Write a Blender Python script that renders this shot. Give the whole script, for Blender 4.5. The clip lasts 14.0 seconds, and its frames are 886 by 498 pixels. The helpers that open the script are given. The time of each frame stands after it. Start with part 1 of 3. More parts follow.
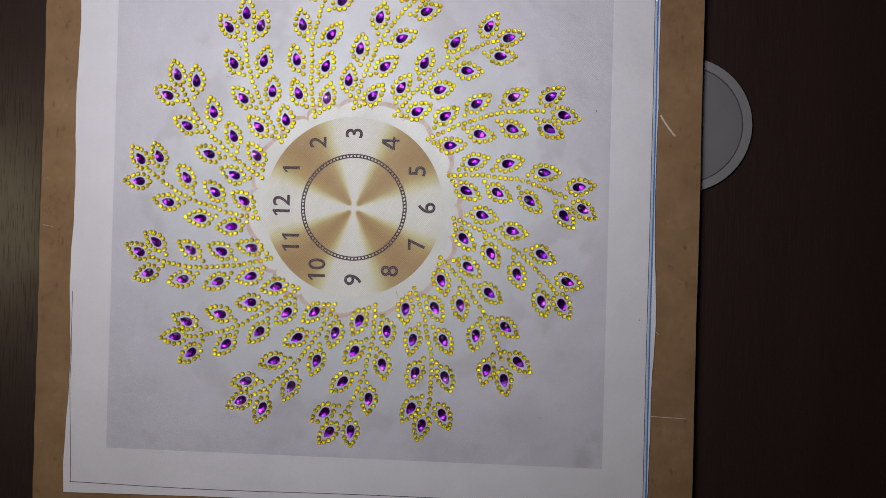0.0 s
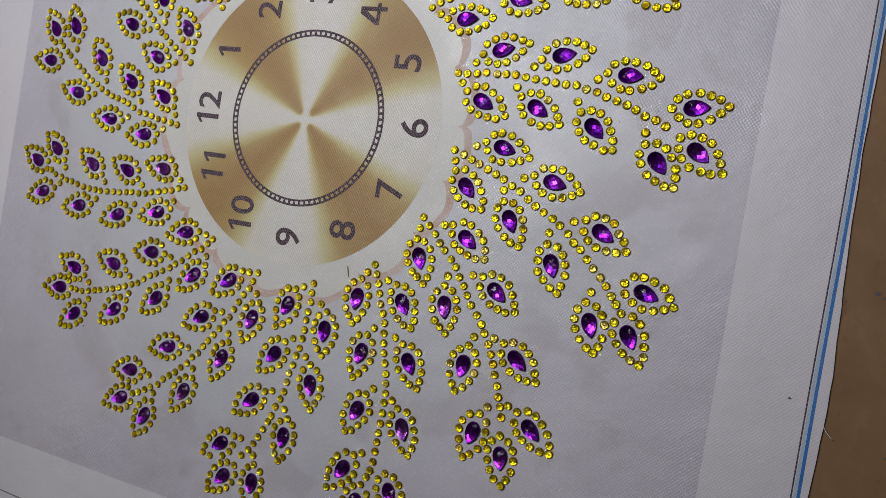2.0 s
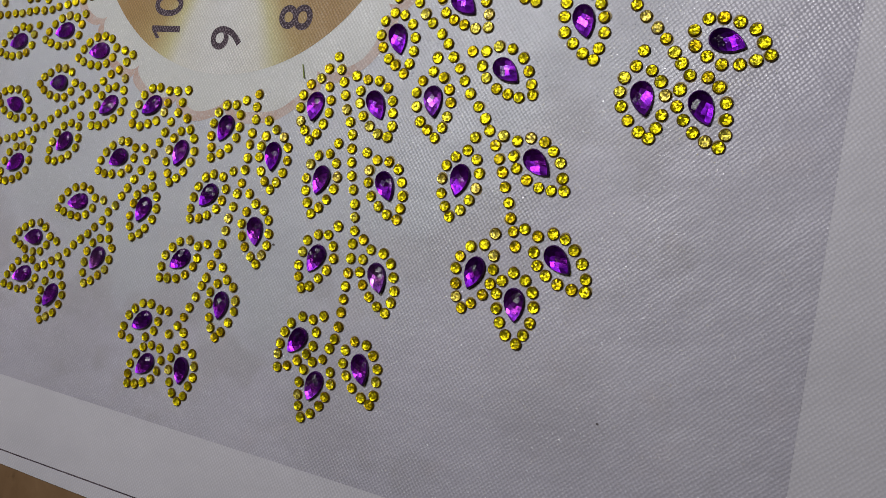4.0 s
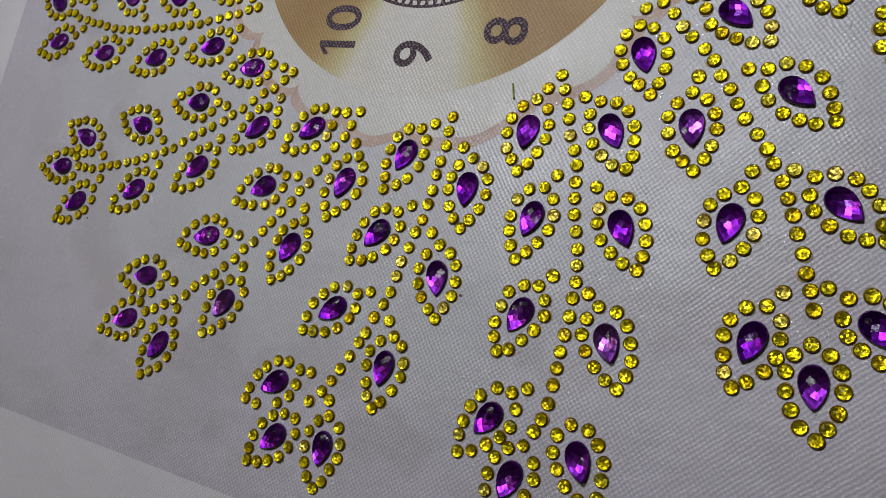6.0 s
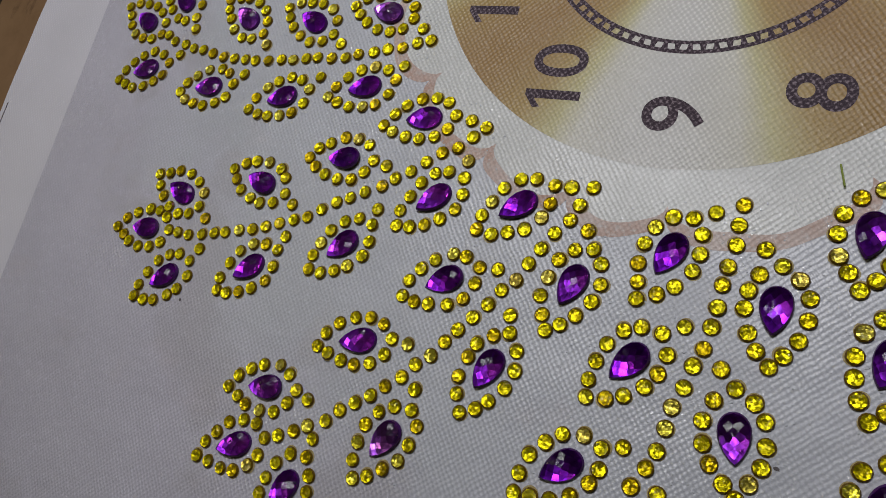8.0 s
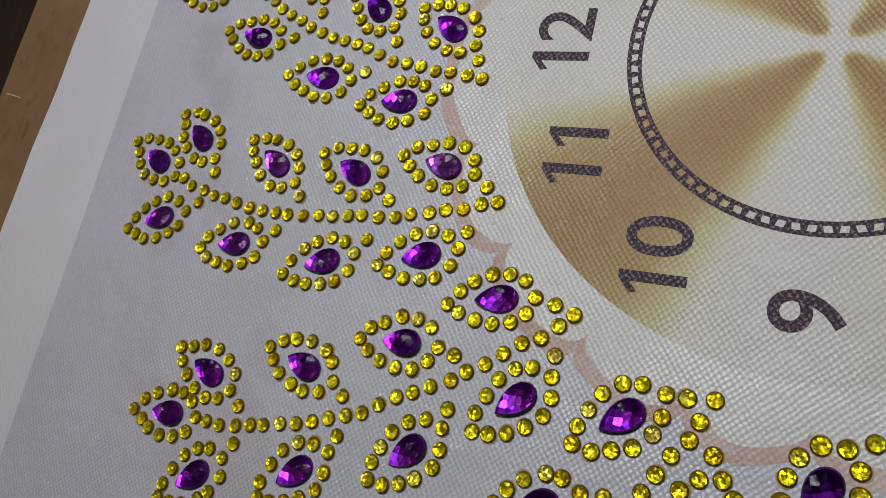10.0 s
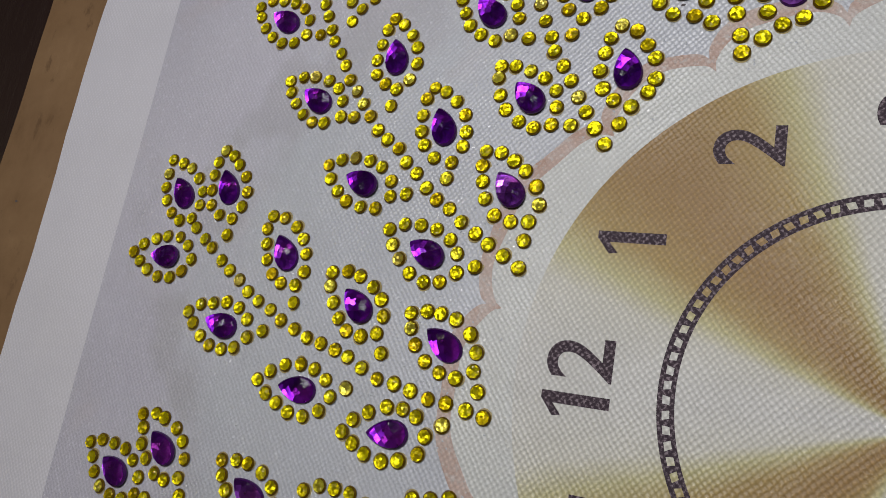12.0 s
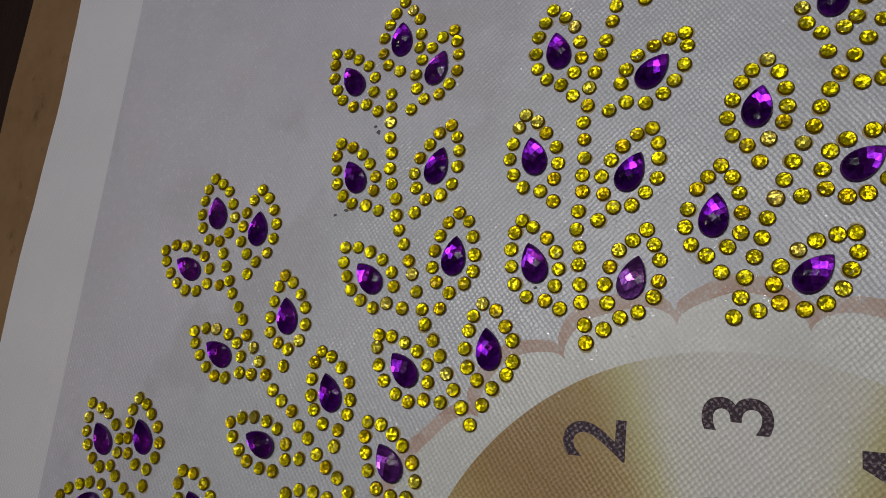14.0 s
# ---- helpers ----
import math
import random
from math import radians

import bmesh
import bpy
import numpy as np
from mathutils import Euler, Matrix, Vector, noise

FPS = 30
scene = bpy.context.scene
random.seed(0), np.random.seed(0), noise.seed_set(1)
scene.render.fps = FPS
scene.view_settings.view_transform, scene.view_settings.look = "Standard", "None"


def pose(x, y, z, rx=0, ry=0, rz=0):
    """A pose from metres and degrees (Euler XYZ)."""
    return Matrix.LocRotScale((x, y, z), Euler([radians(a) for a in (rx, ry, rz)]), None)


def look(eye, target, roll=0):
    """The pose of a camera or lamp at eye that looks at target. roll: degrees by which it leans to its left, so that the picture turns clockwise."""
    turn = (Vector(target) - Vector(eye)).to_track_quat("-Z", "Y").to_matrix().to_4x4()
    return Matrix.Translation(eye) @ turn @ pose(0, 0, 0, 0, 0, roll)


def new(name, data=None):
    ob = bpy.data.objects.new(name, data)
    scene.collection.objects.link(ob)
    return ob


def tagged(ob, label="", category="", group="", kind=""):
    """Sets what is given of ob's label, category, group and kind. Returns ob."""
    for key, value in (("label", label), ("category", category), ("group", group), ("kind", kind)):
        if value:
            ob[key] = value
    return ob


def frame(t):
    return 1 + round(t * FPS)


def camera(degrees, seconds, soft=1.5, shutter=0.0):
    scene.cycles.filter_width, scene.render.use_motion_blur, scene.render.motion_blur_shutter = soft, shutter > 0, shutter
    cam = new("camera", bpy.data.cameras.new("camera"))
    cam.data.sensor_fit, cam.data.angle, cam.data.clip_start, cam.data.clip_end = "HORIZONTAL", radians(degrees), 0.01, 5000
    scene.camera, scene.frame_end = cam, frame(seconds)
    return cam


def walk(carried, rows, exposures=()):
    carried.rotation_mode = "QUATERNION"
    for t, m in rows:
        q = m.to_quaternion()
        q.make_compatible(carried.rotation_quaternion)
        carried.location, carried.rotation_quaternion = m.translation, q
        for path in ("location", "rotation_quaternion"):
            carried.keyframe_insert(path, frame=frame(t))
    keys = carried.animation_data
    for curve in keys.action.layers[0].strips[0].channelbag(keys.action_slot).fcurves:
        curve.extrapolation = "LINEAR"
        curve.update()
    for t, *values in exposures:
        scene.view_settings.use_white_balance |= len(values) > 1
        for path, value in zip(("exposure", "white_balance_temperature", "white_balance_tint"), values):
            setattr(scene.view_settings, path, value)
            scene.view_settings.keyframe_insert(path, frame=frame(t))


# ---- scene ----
cam = camera(61.08, 14.0, soft=0.8)
# seconds, eye in metres, turn in degrees
PATH = [
    (0, 0.06953, -0.02114, 0.38323, 0.29, 3.42, 1.53),
    (0.5, 0.07973, -0.04521, 0.36300, 1.63, 7.73, 3.80),
    (1, 0.09463, -0.03950, 0.33011, 1.89, 14.63, 5.94),
    (1.5, 0.10731, -0.02681, 0.26084, 3.13, 16.46, 11.29),
    (2, 0.13525, -0.02748, 0.19643, 2.61, 22.67, 10.08),
    (2.2, 0.14835, -0.02837, 0.18241, 0.73, 25.26, 9.01),
    (4.3, 0.11688, -0.07882, 0.13386, 3.21, 24.27, 9.36),
    (4.5, 0.11130, -0.07984, 0.13300, 3.46, 25.01, 9.04),
    (5, 0.09747, -0.08323, 0.12893, 6.03, 25.15, 9.45),
    (5.5, 0.09270, -0.08517, 0.12688, 11.24, 25.63, 12.25),
    (6, 0.07897, -0.09156, 0.12036, 13.46, 25.05, 14.12),
    (6.5, 0.06325, -0.09387, 0.11396, 14.97, 24.29, 15.24),
    (7, 0.04845, -0.09216, 0.10953, 15.21, 23.36, 16.28),
    (7.2, 0.04192, -0.08954, 0.10850, 15.75, 23.44, 16.45),
    (9.3, 0.00620, -0.07427, 0.09747, 18.81, 22.38, 15.78),
    (9.5, 0.00406, -0.06963, 0.09854, 18.25, 22.46, 15.25),
    (10, -0.00086, -0.05880, 0.10046, 17.90, 22.51, 14.22),
    (10.5, -0.00520, -0.04779, 0.10201, 17.20, 22.99, 13.49),
    (11, -0.00540, -0.03565, 0.10224, 17.39, 23.80, 12.46),
    (11.5, -0.00800, -0.01996, 0.09833, 17.28, 24.33, 11.98),
    (12, -0.01336, -0.00741, 0.09824, 16.97, 23.06, 10.86),
    (12.5, -0.01479, 0.00274, 0.09749, 16.46, 23.04, 10.10),
    (13, -0.01458, 0.01408, 0.09985, 16.09, 22.74, 8.96),
    (13.5, -0.01128, 0.02362, 0.09885, 16.00, 23.15, 8.60),
    (14, 0.00543, 0.03458, 0.10886, 15.16, 23.95, 6.62),
]
# seconds, stops, white balance
EXPOSURES = [(0.0, 0.06, 6500, 10), (1.5, -0.06, 6500, 10), (2.2, -0.10, 6450, 10), (4.3, 0.04, 6450, 10), (5.5, -0.06, 6450, 10), (6.5, -0.25, 6450, 9), (7.2, -0.33, 6450, 9),
             (9.5, -0.19, 6450, 9), (11.0, -0.26, 6480, 9), (11.5, -0.27, 6500, 9), (12.0, -0.31, 6550, 8), (12.5, -0.42, 6600, 7), (13.0, -0.64, 6650, 7), (13.5, -0.83, 6700, 7), (14.0, -0.88, 6720, 7)]
walk(cam, [(t, pose(x, y, z, rx, ry, rz)) for t, x, y, z, rx, ry, rz in PATH], EXPOSURES)

# ---- light ----
world = bpy.data.worlds.new("world")
scene.world = world
world.use_nodes = True
world.node_tree.nodes["Background"].inputs[0].default_value = (0.5, 0.55, 0.65, 1)
world.node_tree.nodes["Background"].inputs[1].default_value = 0.05


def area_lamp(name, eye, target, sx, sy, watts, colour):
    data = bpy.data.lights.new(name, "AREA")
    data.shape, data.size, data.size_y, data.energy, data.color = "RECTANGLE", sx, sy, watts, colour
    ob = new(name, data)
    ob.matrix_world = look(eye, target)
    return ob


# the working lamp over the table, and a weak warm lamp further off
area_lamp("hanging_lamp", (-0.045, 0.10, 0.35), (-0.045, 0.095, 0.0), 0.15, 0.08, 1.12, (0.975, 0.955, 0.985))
area_lamp("far_lamp", (-1.30, 0.05, 1.50), (-0.2, 0.0, 0.0), 0.15, 0.15, 2.2, (1.0, 0.88, 0.52))

MM = 0.001


# ---- materials ----
class Mat:
    """A small builder of node materials."""

    def __init__(self, name, rough=0.5, metal=0.0, spec=0.5):
        self.m = bpy.data.materials.new(name)
        self.m.use_nodes = True
        self.t = self.m.node_tree
        self.b = self.t.nodes["Principled BSDF"]
        self.b.inputs["Roughness"].default_value = rough
        self.b.inputs["Metallic"].default_value = metal
        self.b.inputs["Specular IOR Level"].default_value = spec
        self.co = self.n("ShaderNodeTexCoord").outputs["Object"]

    def n(self, kind, **values):
        node = self.t.nodes.new(kind)
        for key, v in values.items():
            node.inputs[key.replace("_", " ")].default_value = v
        return node

    def link(self, a, b):
        self.t.links.new(a, b)

    def put(self, socket, key):
        self.link(socket, self.b.inputs[key])
        return self

    def math(self, op, a, b=0.0, c=0.0):
        node = self.t.nodes.new("ShaderNodeMath")
        node.operation = op
        for k, v in enumerate((a, b, c)):
            if isinstance(v, (int, float)):
                node.inputs[k].default_value = v
            else:
                self.link(v, node.inputs[k])
        return node.outputs[0]

    def mapped(self, scale=(1, 1, 1), turn=0.0):
        node = self.t.nodes.new("ShaderNodeMapping")
        node.inputs["Scale"].default_value = scale
        node.inputs["Rotation"].default_value = (0, 0, radians(turn))
        self.link(self.co, node.inputs["Vector"])
        return node.outputs[0]

    def noise(self, scale, detail=3.0, rough=0.55, at=None):
        node = self.n("ShaderNodeTexNoise", Scale=scale, Detail=detail, Roughness=rough)
        self.link(at or self.co, node.inputs["Vector"])
        return node.outputs["Fac"]

    def ramp(self, fac, stops):
        node = self.t.nodes.new("ShaderNodeValToRGB")
        e = node.color_ramp.elements
        while len(e) < len(stops):
            e.new(0.5)
        for k, (p, c) in enumerate(stops):
            e[k].position = p
            e[k].color = (*c, 1) if isinstance(c, tuple) else (c, c, c, 1)
        self.link(fac, node.inputs[0])
        return node.outputs[0]

    def mix(self, fac, a, b, mode="MIX"):
        node = self.t.nodes.new("ShaderNodeMix")
        node.data_type, node.blend_type = "RGBA", mode
        for k, v in ((0, fac), (6, a), (7, b)):
            if isinstance(v, (int, float)):
                node.inputs[k].default_value = v
            elif isinstance(v, tuple):
                node.inputs[k].default_value = (*v, 1)
            else:
                self.link(v, node.inputs[k])
        return node.outputs[2]

    def bump(self, height, strength, distance):
        node = self.n("ShaderNodeBump", Strength=strength, Distance=distance)
        self.link(height, node.inputs["Height"])
        self.link(node.outputs[0], self.b.inputs["Normal"])
        return self

    def vec(self, op, a, b, c=None):
        node = self.t.nodes.new("ShaderNodeVectorMath")
        node.operation = op
        for k, v in enumerate((a, b, c)):
            if isinstance(v, tuple):
                node.inputs[k].default_value = v
            elif v is not None:
                self.link(v, node.inputs[k])
        return node.outputs[0]

    def pavilion(self, cell, spread, creases, tilt, reach, middle=0.0):
        """Flat foil facets under the clear top: those further out lean further in, each a little differently."""
        info = self.t.nodes.new("ShaderNodeObjectInfo").outputs["Random"]
        shift = self.vec("MULTIPLY", info, (1.7, 2.9, 0.0))
        cut = self.n("ShaderNodeTexVoronoi", Scale=1.0 / cell, Randomness=0.4)
        cut.voronoi_dimensions = "2D"
        self.link(self.vec("ADD", self.mapped((1, 1, 1), 45), shift), cut.inputs["Vector"])
        back = self.t.nodes.new("ShaderNodeMapping")
        back.inputs["Rotation"].default_value = (0, 0, radians(-45))
        self.link(self.vec("SUBTRACT", cut.outputs["Position"], shift), back.inputs["Vector"])
        place = self.vec("SUBTRACT", back.outputs[0], (middle, 0.0, 0.0))
        lean = self.vec("MULTIPLY_ADD", place, (-tilt / reach, -tilt / reach, 0.0), (0.0, 0.0, 1.0))
        stray = self.vec("MULTIPLY", self.vec("SUBTRACT", cut.outputs["Color"], (0.5, 0.5, 0.5)), (spread, spread, 0.0))
        crease = self.n("ShaderNodeTexNoise", Scale=0.9 / cell, Detail=1.0)
        self.link(self.mapped((1, 2.2, 1), 25), crease.inputs["Vector"])
        stray = self.vec("MULTIPLY_ADD", self.vec("SUBTRACT", crease.outputs["Color"], (0.5, 0.5, 0.5)), (creases, creases, 0.0), stray)
        # the clear top is cut in the same facets and leans outward
        dome = self.vec("MULTIPLY_ADD", place, (0.5 / reach, 0.5 / reach, 0.0), (0.0, 0.0, 1.0))
        for way, key in ((lean, "Normal"), (dome, "Coat Normal")):
            turn = self.t.nodes.new("ShaderNodeVectorTransform")
            turn.vector_type, turn.convert_from, turn.convert_to = "NORMAL", "OBJECT", "WORLD"
            self.link(self.vec("ADD", way, stray), turn.inputs[0])
            self.link(turn.outputs[0], self.b.inputs[key])
        return self

    def weave(self):
        """Plain weave of the canvas threads, 0 in the gaps and 1 on top of a thread."""
        node = self.t.nodes.new("ShaderNodeSeparateXYZ")
        shake = self.n("ShaderNodeTexNoise", Scale=420.0, Detail=2.0)
        self.link(self.co, shake.inputs["Vector"])
        add = self.t.nodes.new("ShaderNodeVectorMath")
        add.operation = "MULTIPLY_ADD"
        self.link(shake.outputs["Color"], add.inputs[0])
        add.inputs[1].default_value = (0.0006, 0.0006, 0)
        self.link(self.mapped((1, 1, 1), 4), add.inputs[2])
        self.link(add.outputs[0], node.inputs[0])
        a = self.math("SINE", self.math("MULTIPLY", node.outputs[0], 2 * math.pi / (0.90 * MM)))
        b = self.math("SINE", self.math("MULTIPLY", node.outputs[1], 2 * math.pi / (1.06 * MM)))
        return self.math("MULTIPLY_ADD", self.math("MULTIPLY", a, b), 0.5, 0.5)

    def cloth(self, colour, gap=0.84, bump=0.45, shine=1.0):
        """Finishes a printed canvas surface: thread crowns, blotches, relief, patchy clear adhesive."""
        w = self.weave()
        fine = self.noise(2600, 2)
        uneven = self.math("MULTIPLY_ADD", self.math("SUBTRACT", fine, 0.5), 0.9, w)
        uneven = self.math("MULTIPLY_ADD", self.math("SUBTRACT", uneven, 0.5), self.ramp(self.noise(45, 3), [(0.36, 0.55), (0.60, 1.15)]), 0.5)
        c = self.mix(1.0, colour, self.ramp(uneven, [(0.20, gap), (0.62, 0.5 + gap / 2), (0.88, 1.06)]), "MULTIPLY")
        c = self.mix(1.0, c, self.ramp(self.noise(38, 4), [(0.3, 0.93), (0.7, 1.0)]), "MULTIPLY")
        self.put(c, "Base Color")
        self.put(self.ramp(self.noise(30, 3), [(0.40, 0.40), (0.62, 0.56)]), "Roughness")
        # shiny thread crowns where the adhesive lies
        crown = self.ramp(uneven, [(0.42, 0.0), (0.60, 1.0)])
        patch = self.ramp(self.noise(26, 4), [(0.36, 0.4 * shine), (0.50, shine)])
        self.put(self.math("MULTIPLY", self.math("MULTIPLY", crown, patch), self.ramp(self.noise(900, 2), [(0.34, 0.0), (0.44, 1.0)])), "Coat Weight")
        self.b.inputs["Coat Roughness"].default_value = 0.17
        self.b.inputs["Coat IOR"].default_value = 1.9
        glint = self.n("ShaderNodeBump", Strength=1.0, Distance=0.55 * MM)
        self.link(self.noise(2400, 1), glint.inputs["Height"])
        self.put(glint.outputs[0], "Coat Normal")
        # thread crowns on top of soft wrinkles
        relief = self.math("MULTIPLY_ADD", self.noise(105, 3, 0.5), 8.0, self.math("MULTIPLY_ADD", fine, 0.8, w))
        return self.bump(relief, bump, 0.12 * MM)


def cloth_material(name, colour, gap=0.82, bump=0.45, shine=1.0):
    m = Mat(name, spec=0.9)
    m.cloth(m.mix(m.noise(9, 3), colour, tuple(v * 0.94 for v in colour)), gap, bump, shine)
    return m.m


margin_m = cloth_material("bare canvas", (0.72, 0.71, 0.78), 0.90, 0.3, 0.25)
halo_m = cloth_material("white printed ring", (0.70, 0.715, 0.705), 0.76)

m = Mat("pale lavender print", spec=1.0)
panel = m.mix(m.ramp(m.noise(14, 4), [(0.35, 0.0), (0.65, 1.0)]), (0.56, 0.548, 0.65), (0.615, 0.603, 0.695))
panel = m.mix(m.ramp(m.noise(52, 5, 0.6), [(0.60, 0.0), (0.74, 0.35)]), panel, (0.42, 0.40, 0.41))
for sx, sy, sr, depth in ((120, -124, 7, 0.28), (127, -113, 4, 0.2), (90, -104, 16, 0.12), (42, -116, 16, 0.16), (-36, -112, 17, 0.14), (-66, 68, 4, 0.3), (-103, 71, 9, 0.18), (-52, 113, 12, 0.14), (-56, 76, 5, 0.2), (112, 62, 8, 0.12)):
    off = m.t.nodes.new("ShaderNodeVectorMath")
    off.operation = "DISTANCE"
    m.link(m.co, off.inputs[0])
    off.inputs[1].default_value = (sx * MM, sy * MM, 0)
    ragged = m.math("MULTIPLY_ADD", m.math("SUBTRACT", m.noise(110, 4, 0.65), 0.5), 1.3, m.math("DIVIDE", off.outputs["Value"], sr * MM))
    panel = m.mix(m.ramp(ragged, [(0.45, depth), (1.0, 0.0)]), panel, (0.30, 0.28, 0.27))
# cooler where the clear adhesive was laid, round the sprays
rad = m.t.nodes.new("ShaderNodeVectorMath")
rad.operation = "LENGTH"
m.link(m.co, rad.inputs[0])
zone = m.math("MULTIPLY_ADD", m.math("SUBTRACT", m.noise(32, 4, 0.6), 0.5), 0.06, rad.outputs["Value"])
panel = m.mix(m.ramp(m.math("MULTIPLY", zone, 5.0), [(0.46, 0.75), (0.58, 0.0)]), panel, (0.54, 0.575, 0.63))
panel = m.mix(m.ramp(m.noise(70, 3), [(0.60, 0.0), (0.78, 0.35)]), panel, (0.60, 0.53, 0.56))
# greyish dried smears about the tips of the sprays
tips = m.ramp(m.math("MULTIPLY", zone, 5.0), [(0.46, 0.0), (0.50, 1.0), (0.59, 1.0), (0.63, 0.0)])
smear = m.math("MULTIPLY", tips, m.ramp(m.noise(34, 3, 0.5), [(0.52, 0.0), (0.57, 0.45)]))
panel = m.mix(smear, panel, (0.44, 0.43, 0.47))
m.cloth(panel, 0.83, 0.5)
panel_m = m.m

m = Mat("brushed gold print", spec=0.55)
sep = m.t.nodes.new("ShaderNodeSeparateXYZ")
m.link(m.co, sep.inputs[0])
phi = m.math("ARCTAN2", sep.outputs[1], sep.outputs[0])
radius = m.math("SQRT", m.math("ADD", m.math("MULTIPLY", sep.outputs[0], sep.outputs[0]), m.math("MULTIPLY", sep.outputs[1], sep.outputs[1])))
g = m.math("MULTIPLY_ADD", m.math("COSINE", m.math("MULTIPLY_ADD", phi, 4.0, 0.10)), -0.5, 0.5)
g = m.math("MULTIPLY", g, m.math("SMOOTH_MIN", m.math("MULTIPLY", m.math("SUBTRACT", radius, 0.0011), 520.0), 1.0, 0.2))
g = m.math("MULTIPLY_ADD", m.math("SUBTRACT", m.noise(60, 3), 0.5), 0.12, g)
gold = m.ramp(g, [(0.0, (0.75, 0.745, 0.725)), (0.28, (0.735, 0.72, 0.645)), (0.47, (0.63, 0.585, 0.32)), (0.72, (0.47, 0.335, 0.125)), (1.0, (0.385, 0.235, 0.085))])
m.cloth(gold, 0.72, 0.7, 0.6)
gold_m = m.m

ink_m = Mat("dark plum ink", spec=0.25)
dash = ink_m.math("MULTIPLY_ADD", ink_m.math("SUBTRACT", ink_m.noise(3300, 2), 0.5), 1.7, ink_m.math("MULTIPLY_ADD", ink_m.weave(), 0.6, 0.2))
ink_m.put(ink_m.ramp(dash, [(0.34, (0.040, 0.026, 0.038)), (0.62, (0.085, 0.062, 0.078)), (0.86, (0.25, 0.20, 0.23))]), "Base Color")
ink_m.b.inputs["Roughness"].default_value = 0.7
ink_m.bump(dash, 0.4, 0.1 * MM)
ink_m = ink_m.m

m = Mat("dusty pink print", spec=0.3)
pink = m.mix(m.ramp(m.noise(160, 4), [(0.32, 0.0), (0.7, 1.0)]), (0.53, 0.355, 0.29), (0.65, 0.56, 0.53))
m.cloth(m.mix(m.ramp(m.noise(900, 3, 0.7), [(0.52, 0.0), (0.66, 0.7)]), pink, (0.64, 0.60, 0.59)))
pink_m = m.m

m = Mat("blue selvedge line", spec=0.3)
m.cloth(m.mix(m.noise(120, 2), (0.03, 0.17, 0.55), (0.06, 0.24, 0.62)))
blue_m = m.m
m = Mat("pale blue selvedge", spec=0.3)
m.cloth(m.mix(m.noise(120, 2), (0.42, 0.55, 0.72), (0.5, 0.6, 0.75)))
paleblue_m = m.m

# hardboard: brown pressed fibre
m = Mat("hardboard", rough=0.6, spec=0.35)
base = m.mix(m.ramp(m.noise(34, 6, 0.65), [(0.32, 0.0), (0.68, 1.0)]), (0.15, 0.082, 0.037), (0.27, 0.165, 0.085))
base = m.mix(m.ramp(m.noise(420, 5, 0.75, m.mapped((1, 0.45, 1), 15)), [(0.38, 0.0), (0.64, 0.8)]), base, (0.215, 0.125, 0.062))
base = m.mix(m.ramp(m.noise(210, 5, 0.7, m.mapped((1, 0.5, 1), -10)), [(0.60, 0.0), (0.70, 0.7)]), base, (0.095, 0.050, 0.024))
base = m.mix(m.ramp(m.noise(130, 5, 0.7), [(0.66, 0.0), (0.78, 0.45)]), base, (0.36, 0.26, 0.17))
m.put(base, "Base Color")
m.put(m.ramp(m.noise(45, 4), [(0.3, 0.48), (0.7, 0.72)]), "Roughness")
m.bump(m.noise(1400, 4), 0.35, 0.08 * MM)
board_m = m.m

# table: near-black stained wood with open grain
m = Mat("black-brown wood", rough=0.3, spec=0.45)
grain = m.noise(95, 4, 0.6, m.mapped((13, 0.55, 1)))
m.put(m.mix(m.noise(9, 4, 0.5, m.mapped((3, 0.4, 1))), (0.018, 0.0100, 0.0094), (0.030, 0.0165, 0.0150)), "Base Color")
m.put(m.ramp(grain, [(0.36, 0.46), (0.50, 0.29)]), "Roughness")
m.put(m.ramp(grain, [(0.36, 0.22), (0.48, 0.52)]), "Specular IOR Level")
m.bump(m.ramp(grain, [(0.36, 0.0), (0.5, 1.0)]), 0.22, 0.06 * MM)
wood_m = m.m

m = Mat("frosted plastic", rough=0.42, spec=0.5)
m.put(m.mix(m.noise(70, 4), (0.125, 0.121, 0.133), (0.165, 0.16, 0.173)), "Base Color")
m.bump(m.noise(500, 3), 0.12, 0.05 * MM)
plastic_m = m.m
m = Mat("frosted plastic rim", rough=0.38, spec=0.5)
m.put(m.mix(m.noise(90, 4), (0.165, 0.16, 0.173), (0.21, 0.203, 0.22)), "Base Color")
rim_m = m.m
m = Mat("groove", rough=0.6)
m.put(m.mix(m.noise(90, 4), (0.02, 0.02, 0.02), (0.04, 0.04, 0.04)), "Base Color")
groove_m = m.m

m = Mat("chalk", rough=0.9)
m.put(m.mix(m.noise(900, 3), (0.36, 0.29, 0.23), (0.60, 0.54, 0.48)), "Base Color")
chalk_m = m.m
m = Mat("dark fleck", rough=0.8)
m.put(m.mix(m.noise(900, 3), (0.05, 0.045, 0.05), (0.16, 0.14, 0.15)), "Base Color")
fleck_m = m.m
m = Mat("green thread", rough=0.7)
m.put(m.mix(m.noise(900, 3), (0.18, 0.25, 0.03), (0.28, 0.34, 0.06)), "Base Color")
thread_m = m.m
m = Mat("white thread", rough=0.7)
m.put(m.mix(m.noise(900, 3), (0.6, 0.6, 0.6), (0.7, 0.7, 0.7)), "Base Color")
white_thread_m = m.m

